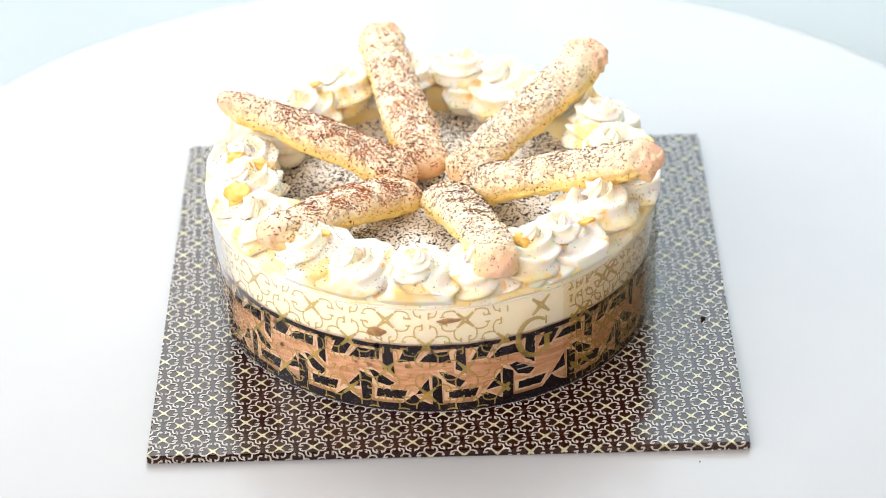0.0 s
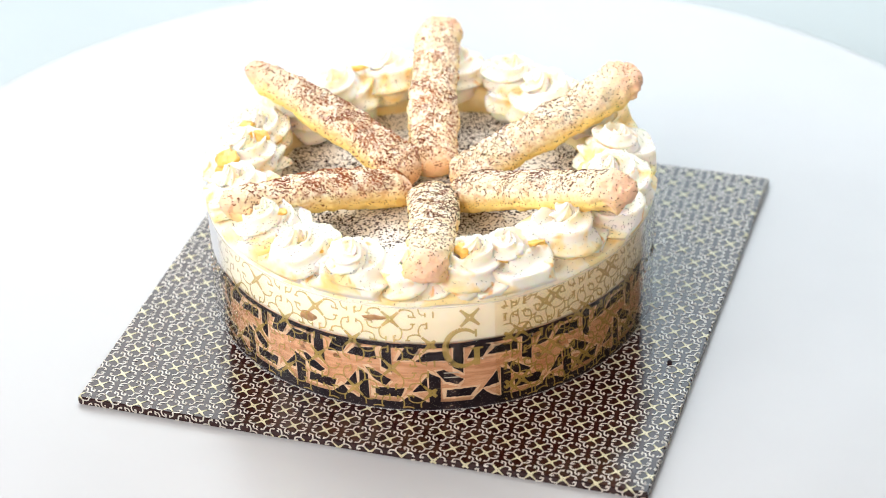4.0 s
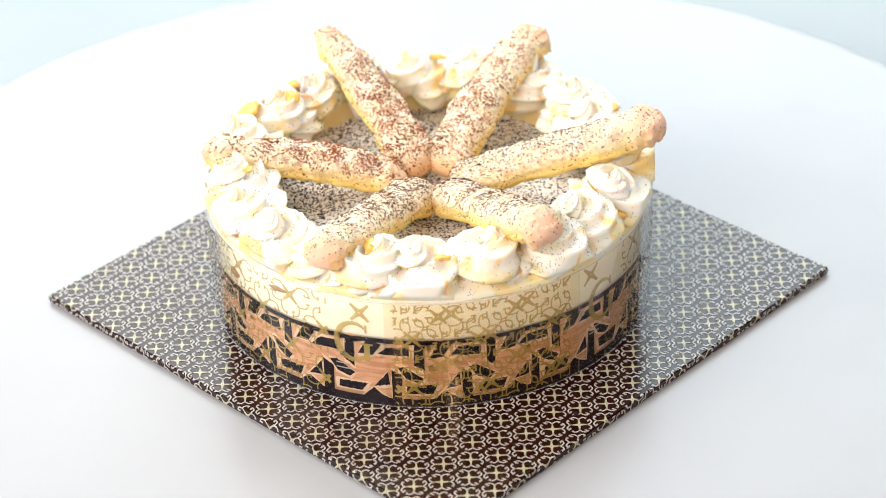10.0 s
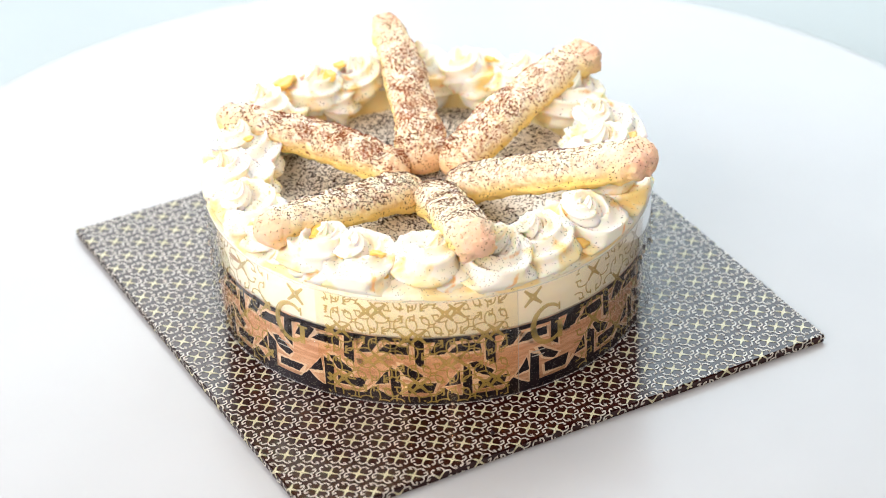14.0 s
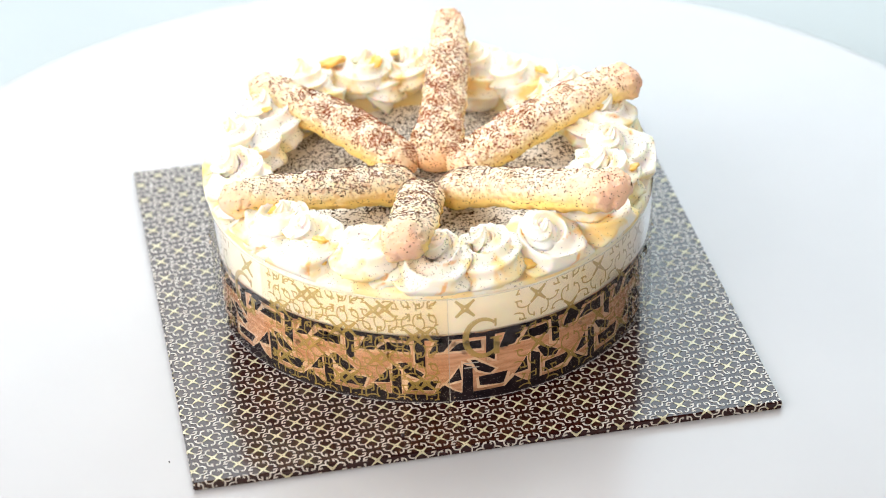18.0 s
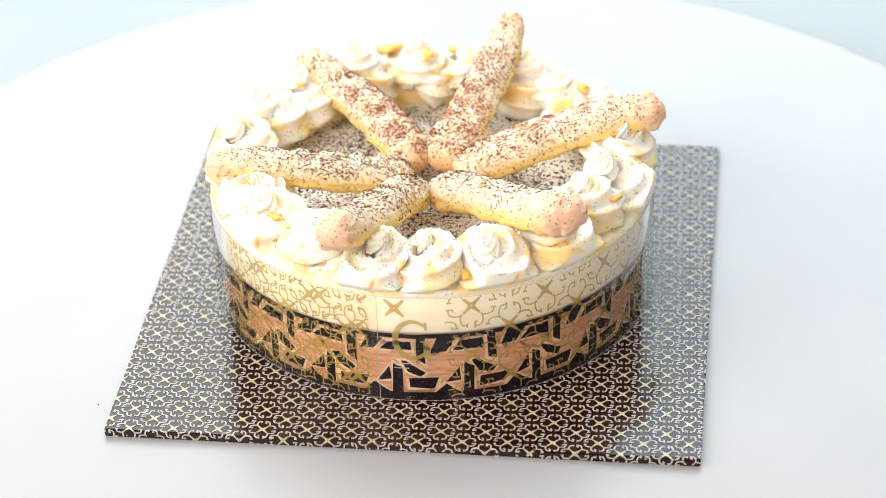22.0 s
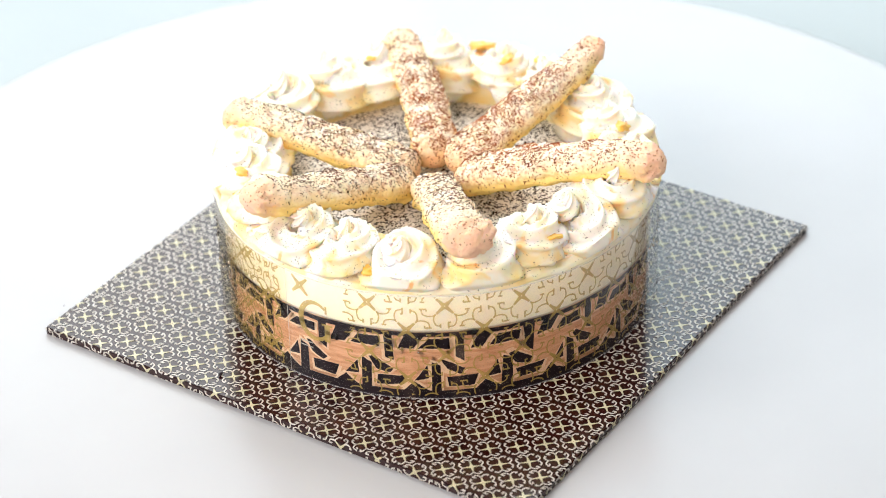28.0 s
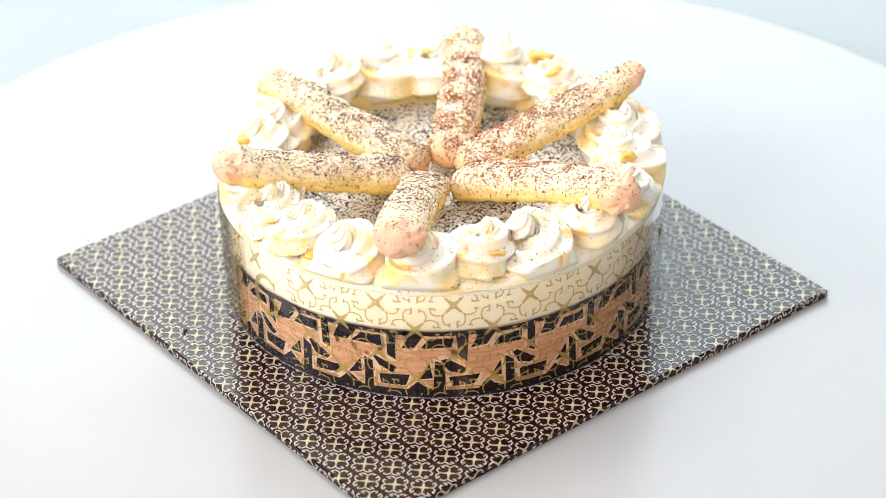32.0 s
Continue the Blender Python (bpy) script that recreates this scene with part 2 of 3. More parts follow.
def scrolls(line):
    upper = smooth_line([(2.35, 2.35), (3.1, 2.85), (4.4, 2.85), (5.5, 2.35), (5.85, 1.3)])
    lower = smooth_line([(2.35, -2.35), (3.1, -2.85), (4.5, -2.9), (5.75, -2.3), (6.05, -0.85)])
    strokes = [ribbon(upper, line), ribbon(lower, line), ribbon([(5.1, 1.2), (6.35, 1.2)], line * 1.15), ribbon([(4.7, -0.85), (6.6, -0.85)], line * 1.2), ribbon([(4.75, -0.85), (4.75, -1.5)], line)]
    return turned([q for stroke in strokes for q in stroke])


SCROLLS, FINE, STAR = np.array(scrolls(0.72)), np.array(scrolls(0.38)), np.array(star())


# ---- the room ----
tagged(part("ground", box(-2.2, 2.2, -2.4, 2.4, -0.09, -0.045), PALE, smooth=False), "pale bluish-white matt studio table surface", kind="structure")
for name, b in (("wall_north", (-2.2, 2.2, 2.4, 2.5)), ("wall_south", (-2.2, 2.2, -2.5, -2.4)), ("wall_west", (-2.3, -2.2, -2.5, 2.5)), ("wall_east", (2.2, 2.3, -2.5, 2.5))):
    tagged(part(name, box(*b, -0.09, 2.4), PAINT, smooth=False), "plain white painted studio wall", kind="structure")
tagged(part("ceiling", box(-2.3, 2.3, -2.5, 2.5, 2.4, 2.5), PAINT, smooth=False), "plain white painted studio ceiling", kind="structure")

# ---- turntable ----
turntable = tagged(new("turntable"), "round glossy white turntable plate turning slowly under the cake board", "turntable")
part("plate", lathe([(0.300, -0.016), (0.3040, -0.0145), (0.3050, -0.012), (0.3050, -0.008), (0.3040, -0.005), (0.3015, -0.004)], 160, True), TOP_WHITE, turntable, "glossy white round plate", smooth=False)
part("base", lathe([(0.16, -0.045), (0.15, -0.03), (0.14, -0.016)], 64, True), TOP_WHITE, turntable)

# ---- cake board ----
BX, BY, HALF = 0.0010, -0.0041, 0.127
board = tagged(new("cake_board"), "square dark brown glossy cake board printed with cream-gold scrolls", "cake board")
body = part("board", box(BX - HALF, BX + HALF, BY - HALF, BY + HALF, -0.004, 0, 0.0005), BOARD, board, smooth=False)


def fold(p):
    """Board print: millimetres on the sheet to its place, turned down over the board's edges."""
    h = HALF * 1000
    x, y = p[..., 0], p[..., 1]
    over = np.maximum(np.maximum(np.abs(x), np.abs(y)) - h, 0)
    z = np.where(over > 0, -np.minimum(over, 3.9), 0.12)
    cx, cy = np.clip(x, -h - 0.12, h + 0.12), np.clip(y, -h - 0.12, h + 0.12)
    return np.stack([cx / 1000 + BX, cy / 1000 + BY, z / 1000], -1)


for motif, ink, label in ((STAR * 0.95, GOLD_INK, "yellow-gold printed stars"), (SCROLLS * 0.92, PALE_INK, "cream printed scrolls")):
    quads = []
    for j in range(-16, 17):
        for i in range(-18, 19):
            q = motif + np.array((i * 14.044 + j * 7.633 + -1.89, i * 0.512 + j * -9.255 + 3.03))
            if np.abs(q).min(axis=(0, 1)).max() > HALF * 1000 + 8:
                continue
            quads.append(q[(np.abs(q).max(axis=2) < HALF * 1000 + 3.9).all(axis=1)])
    tagged(mesh_part("printed_pattern", from_quads("printed_pattern", fold(np.concatenate(quads))), ink, body, label, smooth=False), kind="stuff")

# ---- cake ----
CAKE = Matrix.Translation((-0.0034, -0.0044, 0.0))
R_CAKE = 0.1000
cake = tagged(new("cake"), "round layered cream cake topped with cocoa-dusted sponge fingers and piped rosettes", "cake")


def wobble(a, r, z):
    p = Vector((math.cos(a) * 3, math.sin(a) * 3, z * 60))
    return 0.0002 * noise.noise(p * 2), 0.0


band = part("sponge_band", lathe([(0.0985, 0.0002), (R_CAKE, 0.001), (R_CAKE, 0.012), (R_CAKE, 0.023), (R_CAKE, 0.0345)], 160, True), SPONGE, cake, "tan sponge band with dark chocolate lattice", at=CAKE)
part("mousse_layer", lathe([(R_CAKE - 0.0003, 0.0345), (R_CAKE, 0.036), (R_CAKE, 0.045), (R_CAKE, 0.0525), (0.0990, 0.0540), (0.096, 0.0530), (0.092, 0.0430)], 160, True, wobble), MOUSSE, cake, "smooth pale vanilla mousse", at=CAKE)


def on_side(u, v, radius):
    """Degrees round the cake and millimetres up to a place on its side."""
    a = np.radians(u)
    return np.stack([radius * np.cos(a), radius * np.sin(a), v / 1000], -1)


# dark lattice strokes of the band: in degrees of its repeat and millimetres up
MM = 360 / (2 * math.pi * 100.3)
UNIT = (((-2.3, 0.5), (2.2, 0.5), (2.2, 17.0), (-2.2, 19.5)), ((1.0, 20.6), (3.6, 21.0), (12.0, 15.2), (10.0, 12.6), (4.4, 15.0)), ((4.8, 11.2), (17.8, 11.6), (15.8, 6.6), (4.8, 6.6)), ((21.2, 9.6), (27.6, 10.8), (27.0, 17.6)),
        ((16.0, 4.2), (21.0, 9.0), (24.0, 6.2), (28.4, 4.0)), ((8.0, 33.6), (12.3, 33.6), (12.3, 19.2), (8.2, 21.6)), ((-7.8, 26.2), (-3.6, 31.0), (5.8, 31.2), (5.8, 26.2)), ((-16.4, 26.0), (-10.0, 26.4), (-6.2, 32.2), (-12.8, 33.8)))
rng = np.random.default_rng(4)
strokes, rims = [], []


def slab(corners):
    """Upright strips that fill one convex piece of the lattice, with slightly worn edges."""
    c = np.asarray(corners, float) + rng.normal(0, 0.35, (len(corners), 2))
    xs = np.unique(np.concatenate([c[:, 0], np.arange(c[:, 0].min(), c[:, 0].max(), 0.8)]))
    xs[0] += 0.01
    xs[-1] -= 0.01
    low, high = np.full(len(xs), 99.0), np.full(len(xs), -99.0)
    for (x0, z0), (x1, z1) in zip(c, np.roll(c, -1, 0)):
        inside = (xs >= min(x0, x1)) & (xs <= max(x0, x1)) & (abs(x1 - x0) > 1e-6)
        z = z0 + (z1 - z0) * (xs - x0) / (x1 - x0 + 1e-9)
        low, high = np.where(inside, np.minimum(low, z), low), np.where(inside, np.maximum(high, z), high)
    low, high = low + rng.normal(0, 0.10, len(xs)), high + rng.normal(0, 0.10, len(xs))
    return [((xs[i], low[i]), (xs[i + 1], low[i + 1]), (xs[i + 1], high[i + 1]), (xs[i], high[i])) for i in range(len(xs) - 1) if low[i] < 90 and low[i + 1] < 90]


for k in range(20):
    start = 33.1 + 17.56 * (k - 11)
    for corners in UNIT:
        middle = np.mean(corners, axis=0)
        wider = [np.array(c) + 1.5 * (np.array(c) - middle) / np.linalg.norm(np.array(c) - middle) for c in corners]
        for q in slab(wider):
            rims.append([np.array((start + x * MM, min(max(z, 0.5), 34.0))) for x, z in q])
        for q in slab(corners):
            strokes.append([np.array((start + x * MM, min(max(z, 0.5), 34.4))) for x, z in q])
for z, w in ((33.7, 2.2), (2.3, 4.2)):
    ring = [(a, z + 0.35 * noise.noise(Vector((a * 0.25, z, 0)))) for a in np.arange(0, 361, 2.0)]
    strokes += ribbon(ring, w)
outline = from_quads("sponge_outline", on_side(np.array(rims)[..., 0], np.array(rims)[..., 1], R_CAKE + 0.00008))
tagged(mesh_part("sponge_outline", outline, PASTE, band, "pale baked outline round the chocolate shapes", smooth=False), kind="stuff")
lattice = from_quads("chocolate_lattice", on_side(np.array(strokes)[..., 0], np.array(strokes)[..., 1], R_CAKE + 0.00018))
tagged(mesh_part("chocolate_lattice", lattice, CHOC, band, "dark chocolate lattice pattern", smooth=False), kind="stuff")
part("brown_smear", blob((0.0006, 0.0055, 0.0016), 7), BROWN, cake, "faint brown streak on the mousse", at=CAKE @ Matrix.Rotation(radians(-86.5), 4, "Z") @ pose(0.0997, 0, 0.0472))
part("brown_smear", blob((0.0007, 0.005, 0.003), 3), BROWN, cake, "small brown sponge fleck", at=CAKE @ Matrix.Rotation(radians(-104.3), 4, "Z") @ pose(0.0996, 0, 0.0405))


# cream on top: an uneven sheet, and the border under the rosettes
def uneven(a, r, z):
    p = Vector((r * math.cos(a) * 70, r * math.sin(a) * 70, 0))
    return 0.0, 0.0011 * noise.noise(p)


topping = part("cream_topping", lathe([(0.0935, 0.0455)] + [(0.001 + 0.004 * i, 0.0455) for i in range(23, -1, -1)], 120, "top", uneven), TOPPING, cake, "white cream sheet dusted with cocoa", at=CAKE)


def lumps(a, r, z):
    k = max(0.0, 1 - abs(r - 0.0865) / 0.018)
    n = noise.noise(Vector((math.cos(a) * 9, math.sin(a) * 9, r * 80)))
    f = noise.noise(Vector((math.cos(a) * 16, math.sin(a) * 16, r * 420 + 3 * n)))
    return 0.0006 * n * min(1.0, (0.1002 - r) / 0.004), (0.0022 * n + 0.0012 * math.sin(20 * a) + 0.0018 * f) * k


RIDGE = np.array([(0.0999, 0.0538), (0.0990, 0.0556), (0.0955, 0.0572), (0.0900, 0.0588), (0.0850, 0.0590), (0.0810, 0.0565), (0.0785, 0.0525), (0.0772, 0.0480), (0.0768, 0.0440)])
STEPS = np.linspace(0, len(RIDGE) - 1, 33)
RIDGE = [(float(np.interp(k, range(len(RIDGE)), RIDGE[:, 0])), float(np.interp(k, range(len(RIDGE)), RIDGE[:, 1]))) for k in STEPS]
border = part("cream_border", lathe(RIDGE[:20], 300, False, lumps), GLAZED, cake, "cream ring with soft folds and honey stains", at=CAKE)
# inner half of the same ring, coloured yellower than the outer
part("border_inner_side", lathe(RIDGE[19:], 300, False, lumps), INNER_CREAM, cake, "yellow inner side of the cream ring", at=CAKE)


def rosette_mesh(seed):
    """A piped swirl: a sharply fluted rope of cream wound inwards and up to a drawn-out tip."""
    rnd = random.Random(seed)
    turns, teeth, twist = rnd.uniform(1.45, 1.85), rnd.choice((6, 7, 7)), rnd.uniform(-2.6, -0.8)
    tall, wide, phase = rnd.uniform(0.0130, 0.0165), rnd.uniform(0.0088, 0.0098), rnd.uniform(0, 6.28)
    lean = Vector((rnd.uniform(-0.0035, 0.0035), rnd.uniform(-0.0035, 0.0035), 0))
    ns, na = 130, 56

    def rise_at(u):
        return max(0.0, (u - 0.25) / 0.75)

    def centre(u):
        a = 2 * math.pi * turns * u
        rise = rise_at(u)
        r = wide * (1 - rise ** 1.35) + 0.0005 * noise.noise(Vector((u * 6, seed, 2)))
        return Vector((r * math.cos(a), r * math.sin(a), 0.0030 + tall * rise ** 1.1 + 0.0012 * u + 0.0035 * max(0.0, u - 0.9) / 0.1)) + lean * u * u

    bm = bmesh.new()
    rings = []
    for i in range(ns + 1):
        u = i / ns
        p = centre(u)
        along = (centre(min(1.0, u + 0.01)) - centre(max(0.0, u - 0.01))).normalized()
        a = 2 * math.pi * turns * u
        out = Vector((math.cos(a), math.sin(a), 0.25))
        out = (out - along * out.dot(along)).normalized()
        up = along.cross(out)
        thick = 0.0094 * (1 - 0.52 * rise_at(u)) * min(1.0, 0.06 + u / 0.07) * (1 - max(0.0, (u - 0.86) / 0.14) ** 1.4) + 0.0004
        thick *= 1 + 0.10 * noise.noise(Vector((u * 9, seed, 5)))
        ring = []
        for j in range(na):
            b = 2 * math.pi * j / na
            n = noise.noise(Vector((math.cos(b) + seed, math.sin(b), u * 7)))
            flute = abs(math.sin(teeth / 2 * (b + phase + twist * u) + 0.5 * n)) ** 0.7
            r = thick * (1.14 - 0.44 * flute + 0.10 * n)
            ring.append(bm.verts.new(p + out * (r * math.cos(b)) + up * (r * math.sin(b))))
        rings.append(ring)
    for a, b in zip(rings, rings[1:]):
        for j in range(na):
            bm.faces.new((a[j], a[(j + 1) % na], b[(j + 1) % na], b[j]))
    bm.faces.new(rings[0][::-1])
    bm.faces.new(rings[-1])
    bmesh.ops.recalc_face_normals(bm, faces=bm.faces[:])
    me = bpy.data.meshes.new("cream_rosette")
    bm.to_mesh(me)
    bm.free()
    return me


CRUMBS = [blob((0.0036, 0.0026, 0.0011), k, 3, 0.6) for k in range(3)]
CRUMB_MESH = []
for b in CRUMBS:
    me = bpy.data.meshes.new("caramel_crumb")
    b.to_mesh(me)
    b.free()
    CRUMB_MESH.append(me)

# degrees round the cake, distance from its middle, which swirl, size
ROSETTES = ((-127, 84, 4, 1.0), (-110.5, 86, 2, 1.0), (-94, 86, 0, 0.96), (-77.5, 84, 1, 0.9), (-62.5, 85, 5, 0.98), (-48, 83, 3, 1.0), (-29.5, 82, 0, 1.03), (-9, 84, 4, 0.98), (8, 84, 2, 0.98), (25.5, 84, 1, 1.0),
            (46, 84, 3, 0.98), (64.5, 81, 0, 1.0), (81, 84, 2, 1.0), (101, 85, 5, 1.0), (119, 83, 4, 1.0), (137, 83, 1, 1.0), (155, 84, 3, 1.0), (173, 84, 4, 0.98), (-169, 84, 2, 1.04), (-148, 84, 0, 1.02))
DUSTED = (650, 400, 1100, 480, 1600, 320)
rnd = random.Random(11)
for k, (deg, r, kind, size) in enumerate(ROSETTES):
    m = Matrix.Rotation(radians(deg), 4, "Z") @ pose(r / 1000 - 0.0006, 0, 0.0538, rnd.uniform(-12, 12), rnd.uniform(-4, 12), 0) @ Matrix.Rotation(rnd.uniform(0, 6.28), 4, "Z") @ Matrix.Scale(size * 1.04, 4)
    swirl = rosette_mesh(k + 1)
    swirl.transform(m)
    for v in swirl.vertices:
        # the lowest folds slump outwards, as far as the collar
        far = math.hypot(v.co.x, v.co.y)
        slump = max(0.0, far - r / 1000) * 0.5 * min(1.0, max(0.0, 1 - (v.co.z - 0.056) / 0.014))
        most = 0.0988 + 0.0030 * min(1.0, max(0.0, (v.co.z - 0.0540) / 0.004))
        v.co.xy *= min(far + slump, most) / far
    p, n = scatter(swirl, DUSTED[kind], 20 + k, lambda p, n, q: (n[:, 2] > 0.05) & (q < 0.25 + 0.75 * n[:, 2]))
    flakes = grains("cocoa_dust", p, n, 30 + k)
    for me in (swirl, flakes):
        me.transform(m.inverted())
    ob = mesh_part("cream_rosette", swirl, CREAM, cake, at=CAKE @ m)
    tagged(mesh_part("cocoa_dust", flakes, COCOA, ob, smooth=False), "scattered dark cocoa grains", kind="stuff")
    for _ in range(rnd.choice((0, 0, 1, 1))):
        a, s = rnd.uniform(0, 6.28), rnd.uniform(0.25, 0.9)
        rr = 0.0155 * (1 - s ** 1.6) ** 0.75
        mesh_part("caramel_crumb", rnd.choice(CRUMB_MESH), CARAMEL, ob, "sticky orange caramel bit", at=pose(rr * 0.85 * math.cos(a), rr * 0.85 * math.sin(a), 0.0205 * s, 0, 0, rnd.uniform(0, 360)) @ Matrix.Scale(rnd.uniform(0.45, 0.9), 4))

# loose caramel bits that stand on the border: place in metres
for x, y, z, size in ((-0.0885, -0.0354, 0.0693, 1.9), (-0.0915, -0.0026, 0.0690, 1.4), (-0.0800, -0.0150, 0.0720, 1.3), (0.0351, -0.0787, 0.0700, 1.2), (0.0618, -0.0639, 0.0690, 1.1), (0.0690, -0.0560, 0.0605, 0.8), (0.0880, 0.0210, 0.0605, 0.9), (-0.0350, -0.0920, 0.0580, 1.2), (0.0100, -0.0920, 0.0588, 0.9), (-0.0590, 0.0600, 0.0690, 1.2), (0.0330, 0.0800, 0.0670, 1.0), (0.0660, -0.0660, 0.0605, 1.1), (0.0900, -0.0150, 0.0625, 1.1)):
    mesh_part("caramel_crumb", CRUMB_MESH[int(abs(x) * 1e4) % 3], CARAMEL, cake, "sticky orange caramel bit", at=pose(x, y, z, 20, 10, x * 9000) @ Matrix.Scale(size, 4))


# sponge fingers: inner end, outer end, sideways bow, half width, taper, share of cocoa dust, its colour
FINGERS = (((-0.0108, -0.0014, 0.0518), (-0.1006, 0.0252, 0.0822), -0.002, 0.0114, 0.42, 1.05, RED_COCOA), ((-0.0046, 0.0052, 0.0518), (-0.0289, 0.0985, 0.0793), 0.002, 0.0116, 0.16, 0.8, RED_COCOA),
           ((0.0058, -0.0008, 0.0518), (0.0751, 0.0674, 0.0816), -0.002, 0.0108, 0.06, 0.78, BROWN_COCOA), ((0.0084, -0.0099, 0.0518), (0.0981, -0.0347, 0.0812), 0.001, 0.0104, 0.10, 0.95, BROWN_COCOA),
           ((-0.0002, -0.0116, 0.0518), (0.0253, -0.1014, 0.0722), 0.002, 0.0112, 0.24, 0.92, BROWN_COCOA), ((-0.0114, -0.0098, 0.0518), (-0.0755, -0.0753, 0.0700), -0.003, 0.0108, 0.24, 1.05, RED_COCOA))


def finger(seed, inner, outer, bow, half, taper, dust, cocoa, label):
    p0, p1 = Vector(inner), Vector(outer)
    run = p1 - p0
    length = run.length
    x_axis = run.normalized()
    y_axis = Vector((0, 0, 1)).cross(x_axis).normalized()
    z_axis = x_axis.cross(y_axis)
    m = Matrix.Translation(p0) @ Matrix((x_axis, y_axis, z_axis)).transposed().to_4x4()
    ns, na = 90, 56
    bm = bmesh.new()
    rings = []
    for i in range(ns + 1):
        s = 0.5 - 0.5 * math.cos(math.pi * i / ns)
        e = abs(2 * s - 1)
        cap = math.sqrt(max(0.0, 1 - ((e - 0.80) / 0.20) ** 2)) if e > 0.80 else 1.0
        cap = max(cap, 0.02)
        swell = 0.97 + 0.04 * s - taper * s * s + 0.11 * noise.noise(Vector((s * 4.5, seed, 0)))
        yc = bow * math.sin(math.pi * s) + 0.0008 * noise.noise(Vector((s * 5, seed, 3)))
        zc = 0.0022 * max(0.0, s - 0.82) / 0.18 * math.sin(seed * 2.2) + 0.0016 * math.sin(math.pi * s) + 0.0010 * noise.noise(Vector((s * 4, seed, 7)))
        ring = []
        for j in range(na):
            a = 2 * math.pi * j / na
            c, sn = math.cos(a), math.sin(a)
            y = 1.02 * half * swell * cap * math.copysign(abs(c) ** 0.85, c)
            z = (0.0086 if sn > 0 else 0.0078) * swell * cap * math.copysign(abs(sn) ** 0.85, sn)
            q = Vector((s * length, y, z))
            n = noise.fractal(q * 160 + Vector((seed * 5, 0, 0)), 0.8, 2.0, 4) * (1 + 2.0 * max(0.0, s - 0.8) / 0.2)
            crease = -0.0009 * math.exp(-((z + 0.0012) / 0.0009) ** 2) * cap
            k = 1 + (0.0013 * n + 0.0006 * noise.noise(q * 420) * max(0.0, s - 0.7) / 0.3 + crease) / half
            ring.append(bm.verts.new((q.x, yc + y * k, zc + z * k)))
        rings.append(ring)
    for a, b in zip(rings, rings[1:]):
        for j in range(na):
            bm.faces.new((a[j], a[(j + 1) % na], b[(j + 1) % na], b[j]))
    bm.faces.new(rings[0][::-1])
    bm.faces.new(rings[-1])
    ob = part("sponge_finger", bm, BISCUIT, at=m)
    tagged(ob, label, "biscuit", "sponge fingers on the cake")

    def keep(p, n, r):
        along = p[:, 0] / length
        patch = np.array([0.70 + 1.3 * noise.noise(Vector((q[0] * 130, q[1] * 130, seed))) for q in p])
        thick = np.clip(n[:, 2], 0, 1) ** 1.6 * np.clip(1.15 - 1.1 * along ** 2, 0.08, 1) * np.clip(patch, 0.16, 1.25) + 0.05
        return r < thick

    p, n = scatter(ob.data, round(11500 * dust), 50 + seed, keep)
    tagged(mesh_part("cocoa_dust", grains("cocoa_dust", p, n, 60 + seed, (0.0006, 0.0018) if cocoa is RED_COCOA else (0.0005, 0.0015)), cocoa, ob, smooth=False), "brown cocoa powder grains", kind="stuff")
    return ob, m


LOOKS = ("tapered pale sponge finger heavily dusted with reddish cocoa", "narrow-tipped pale sponge finger with cocoa dust on the cake", "broad round-ended sponge finger lightly dusted with cocoa on the cake",
         "straight yellow-sided sponge finger sprinkled with cocoa on the cake", "short low-lying sponge finger with a browned pink end on the cake", "bent low-lying sponge finger with a pinkish end, dusted with cocoa")
BISCUITS = [finger(k + 1, *row, LOOKS[k]) for k, row in enumerate(FINGERS)]


def on_top(p, n, r):
    d = np.hypot(p[:, 0], p[:, 1])
    patch = np.array([noise.noise(Vector((q[0] * 45, q[1] * 45, 5))) for q in p])
    return (n[:, 2] > 0.5) & (r < np.clip((0.079 - d) / 0.006, 0.06, 1) * np.clip(0.75 + 0.7 * patch, 0.15, 1))


p, n = scatter(topping.data, 31000, 77, on_top)
tagged(mesh_part("cocoa_dust", grains("cocoa_dust", p, n, 78, (0.0008, 0.0021)), COCOA, topping, smooth=False), "dense dark cocoa powder grains", kind="stuff")
p, n = scatter(border.data, 2400, 79, lambda p, n, r: r < 0.4 + 0.6 * n[:, 2])
tagged(mesh_part("cocoa_dust", grains("cocoa_dust", p, n, 80), COCOA, border, smooth=False), "scattered dark cocoa grains", kind="stuff")

# ---- clear printed collar round the cake ----
R_FILM, RIM = 0.1006, 53.6
collar = tagged(new("plastic_collar"), "clear plastic cake collar with olive-gold printed scrolls", "cake collar")
sheet = part("film", lathe([(R_FILM, 0.0003), (R_FILM, 0.018), (R_FILM, 0.036), (R_FILM, RIM / 1000)], 192), FILM, collar, "clear glossy plastic film", at=CAKE)
sheet.visible_shadow = False
# pale rings drawn in for the specular line along the film's edges
for z in (0.0004, RIM / 1000):
    part("film_edge", lathe([(R_FILM - 0.0001, z - 0.00015), (R_FILM + 0.00035, z - 0.00015), (R_FILM + 0.00035, z + 0.00015), (R_FILM - 0.0001, z + 0.00015)], 192), FILM_RIM, collar, "pale painted glint along the film's edge", at=CAKE)
over = np.array([[(a, z), (a + 2.53, z), (a + 2.53, z + 27), (a, z + 27)] for a in np.arange(-57.2, -7.5, 2.53) for z in (0.4, 27.4)])
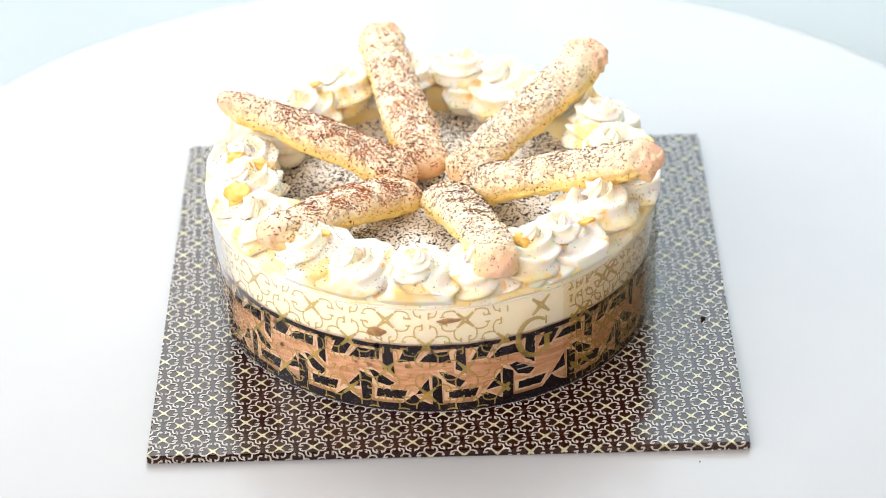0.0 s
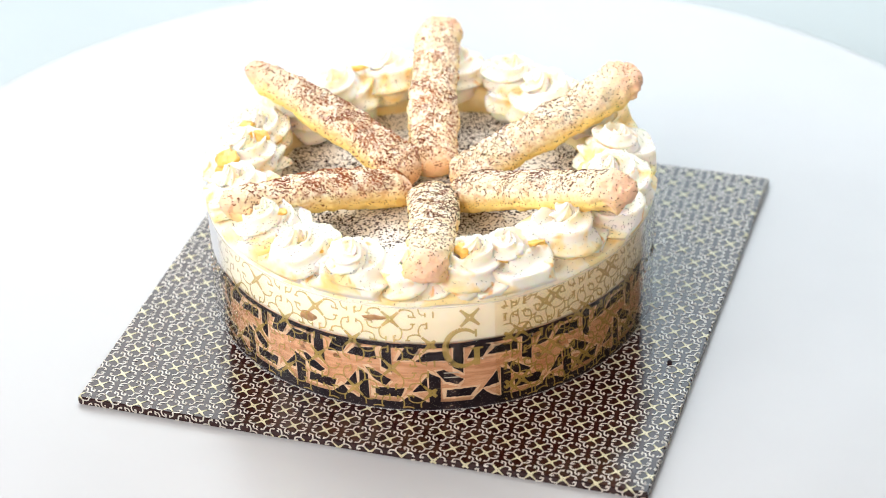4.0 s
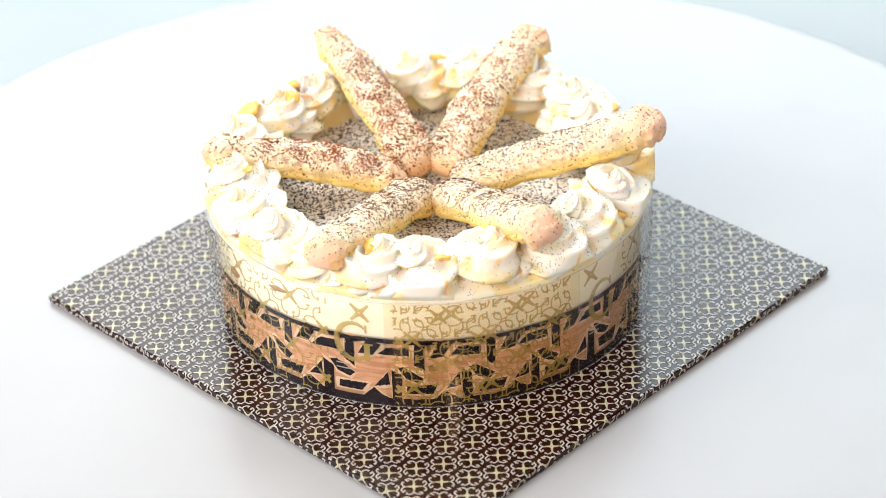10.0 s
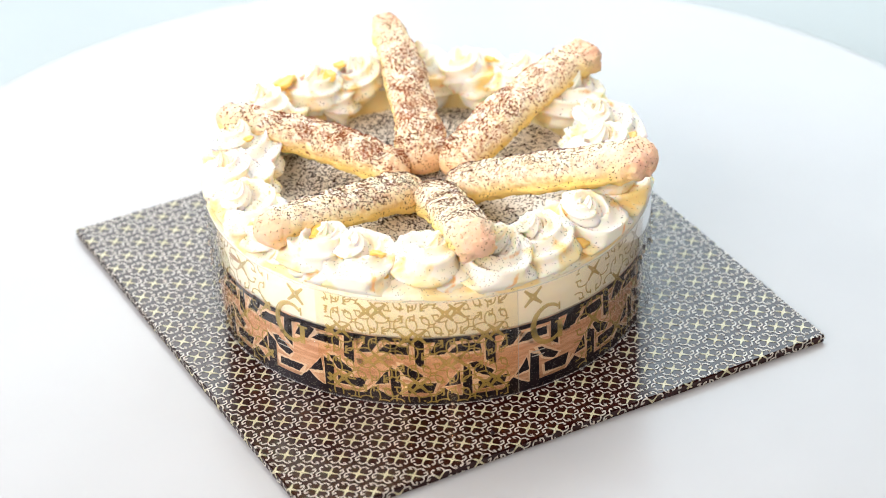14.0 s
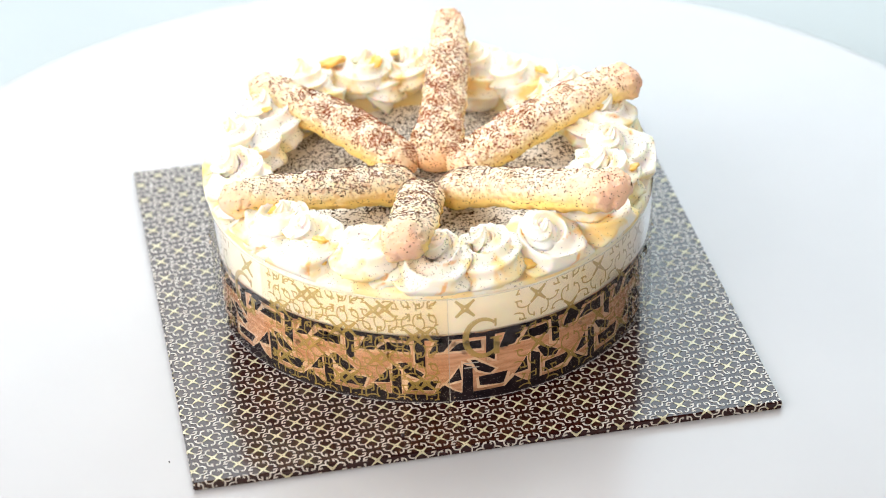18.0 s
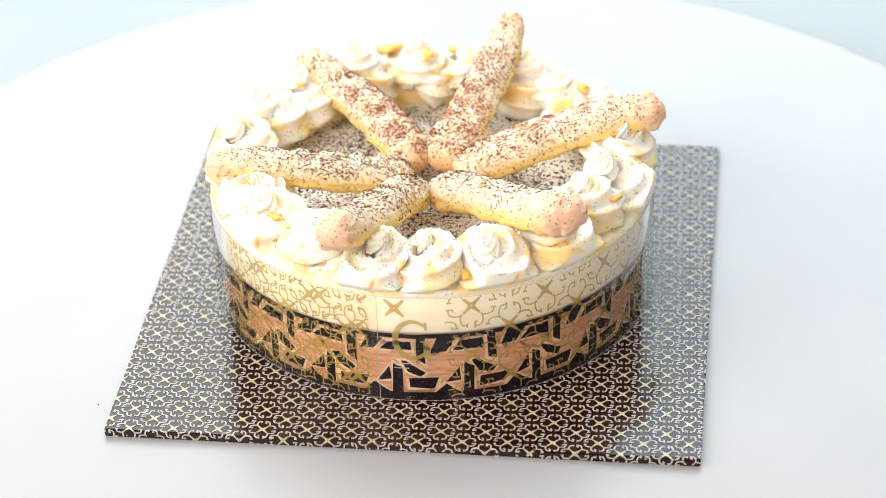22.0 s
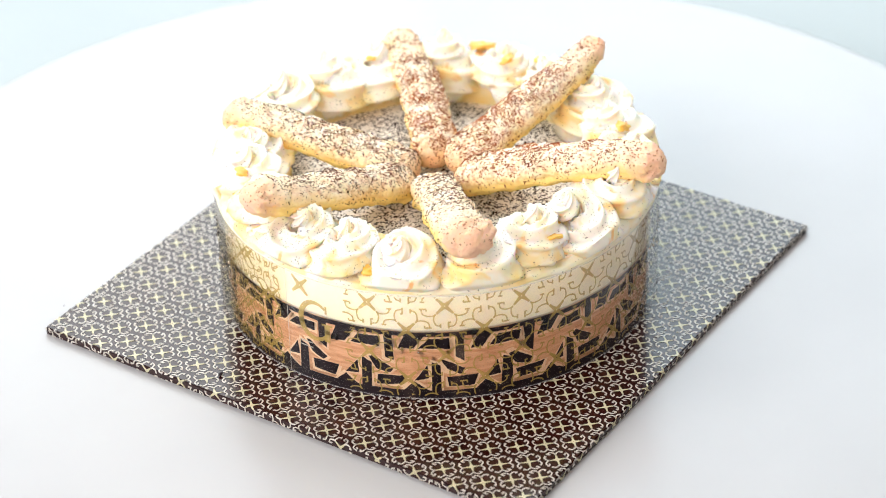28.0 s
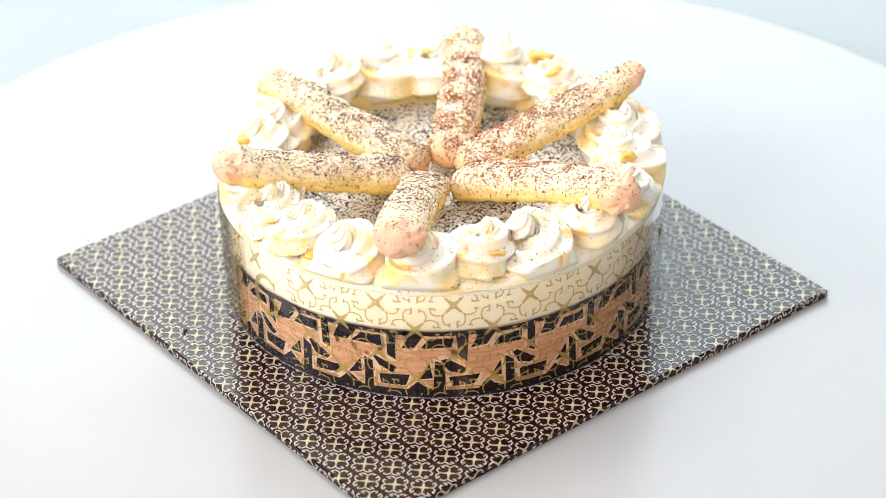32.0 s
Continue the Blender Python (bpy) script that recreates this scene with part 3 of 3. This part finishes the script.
mesh_part("film_overlap", from_quads("film_overlap", on_side(over[..., 0], over[..., 1], R_FILM + 0.0003)), DOUBLE, collar, "doubled brownish strip of film", at=CAKE).visible_shadow = False
DEG = 360 / (2 * math.pi * R_FILM * 1000)


WEAVE = np.concatenate([STAR * 0.9, FINE])


def lattice_print(a0, a1, phase, height, step=19.1):
    out = []
    for row in range(-1, 5):
        z = height - 12.6 * row
        for k in range(-20, 20):
            a = phase + step * k + (row % 2) * step / 2
            q = WEAVE[..., ::-1] * np.array((1.675 * DEG, 1.75)) + np.array((a, z))
            c = q.mean(axis=1)
            ok = (c[:, 0] > a0) & (c[:, 0] < a1) & (q[..., 1].min(axis=1) > 1.0) & (q[..., 1].max(axis=1) < RIM - 0.3)
            out.append(q[ok])
    return np.concatenate(out)


def single_star(a, z):
    return STAR * np.array((1.7 * DEG, 1.75)) + np.array((a, z))


flat = np.concatenate([lattice_print(10, 180, 16.4, 48.4), lattice_print(-180, -72, -63.3, 47.2, 19.3), lattice_print(-55, -9, 16.4, 48.4), lattice_print(-55, -9, -63.3, 47.2, 19.3), single_star(-63.3, 47.2), single_star(-2.4, 48.0)])
prn = from_quads("printed_pattern", on_side(flat[..., 0], flat[..., 1], R_FILM - 0.0002))
tagged(mesh_part("printed_pattern", prn, FILM_INK, collar, "olive-gold printed scroll pattern", smooth=False, at=CAKE), kind="stuff")
for a in (-65.1, 1.9):
    arc = [(a + 7.6 * DEG * math.cos(t), 32.0 + 9.4 * math.sin(t)) for t in np.linspace(radians(48), radians(325), 30)]
    q = []
    for i in range(len(arc) - 1):
        w = 1.3 + 1.5 * math.sin(math.pi * i / (len(arc) - 1))
        for r in ribbon([(arc[i][0] / DEG, arc[i][1]), (arc[i + 1][0] / DEG, arc[i + 1][1])], w):
            q.append([(x * DEG, z) for x, z in r])
    q += [[(a + x * DEG, z) for x, z in r] for r in ribbon([(5.9, 22.5), (5.9, 31.0)], 2.6) + ribbon([(3.2, 31.2), (8.6, 31.2)], 1.0) + ribbon([(5.6, 37.0), (5.6, 41.0)], 1.0)]
    q = np.array(q)
    mesh_part("logo_shape", from_quads("logo_shape", on_side(q[..., 0], q[..., 1], R_FILM - 0.00022)), FILM_INK, collar, "olive-gold printed emblem", smooth=False, at=CAKE)
    for z in (19.6, 17.2):
        q = np.array([[(a + (x - 8.5) * DEG, zz) for x, zz in r] for r in ribbon([(0, z), (2.2, z), (4.4, z), (6.6, z)], 0.55)])
        mesh_part("lettering_bar", from_quads("lettering_bar", on_side(q[..., 0], q[..., 1], R_FILM - 0.00024)), WHITE_INK, collar, "tiny pale lettering bar", smooth=False, at=CAKE)
seam = [[(-6.68, z), (-6.54, z), (-6.54, z + 9), (-6.68, z + 9)] for z in np.arange(0.5, 54, 9)]
seam = np.array(seam)
mesh_part("seam", from_quads("seam", on_side(seam[..., 0], seam[..., 1], R_FILM + 0.0002)), WHITE_INK, collar, "pale edge where the film overlaps", smooth=False, at=CAKE)
rng = np.random.default_rng(8)
dew_bm = bmesh.new()
bmesh.ops.create_icosphere(dew_bm, subdivisions=2, radius=0.0006)
dew_mesh = bpy.data.meshes.new("dew_drop")
dew_bm.to_mesh(dew_mesh)
dew_bm.free()
for _ in range(230):
    a = radians(rng.uniform(0, 360))
    mesh_part("dew_drop", dew_mesh, DROP, collar, at=CAKE @ pose((R_FILM - 0.0003) * math.cos(a), (R_FILM - 0.0003) * math.sin(a), 0.0340 - abs(rng.normal(0, 0.005))) @ Matrix.Scale(rng.uniform(0.8, 2.2), 4) @ Matrix.Scale(rng.choice((1.0, 1.0, 1.0, 2.4)), 4, (0, 0, 1)))

# ---- crumbs lying about ----
board_crumb = tagged(part("chocolate_crumb", blob((0.0012, 0.0008, 0.0008), 5, 2), CHOC, smooth=True), "tiny dark chocolate crumb on the cake board", "crumb")
plate_crumb = tagged(part("chocolate_crumb", blob((0.00035, 0.0003, 0.0003), 6, 2), CHOC, smooth=True), "tiny dark crumb on the white turntable", "crumb")


def motions():
    times = range(0, 33, 2)
    for thing in (turntable, board, cake, collar):
        walk(thing, [(t, pose(0, 0, 0, 0, 0, turn_at(t))) for t in times])
    for thing, at in BISCUITS:
        walk(thing, [(t, pose(0, 0, 0, 0, 0, turn_at(t)) @ at) for t in times])
    for thing, place in ((board_crumb, (0.1162, -0.0402, 0.0008)), (plate_crumb, (0.1062, -0.1389, -0.0036))):
        walk(thing, [(t, pose(0, 0, 0, 0, 0, turn_at(t)) @ pose(*place)) for t in times])


motions()
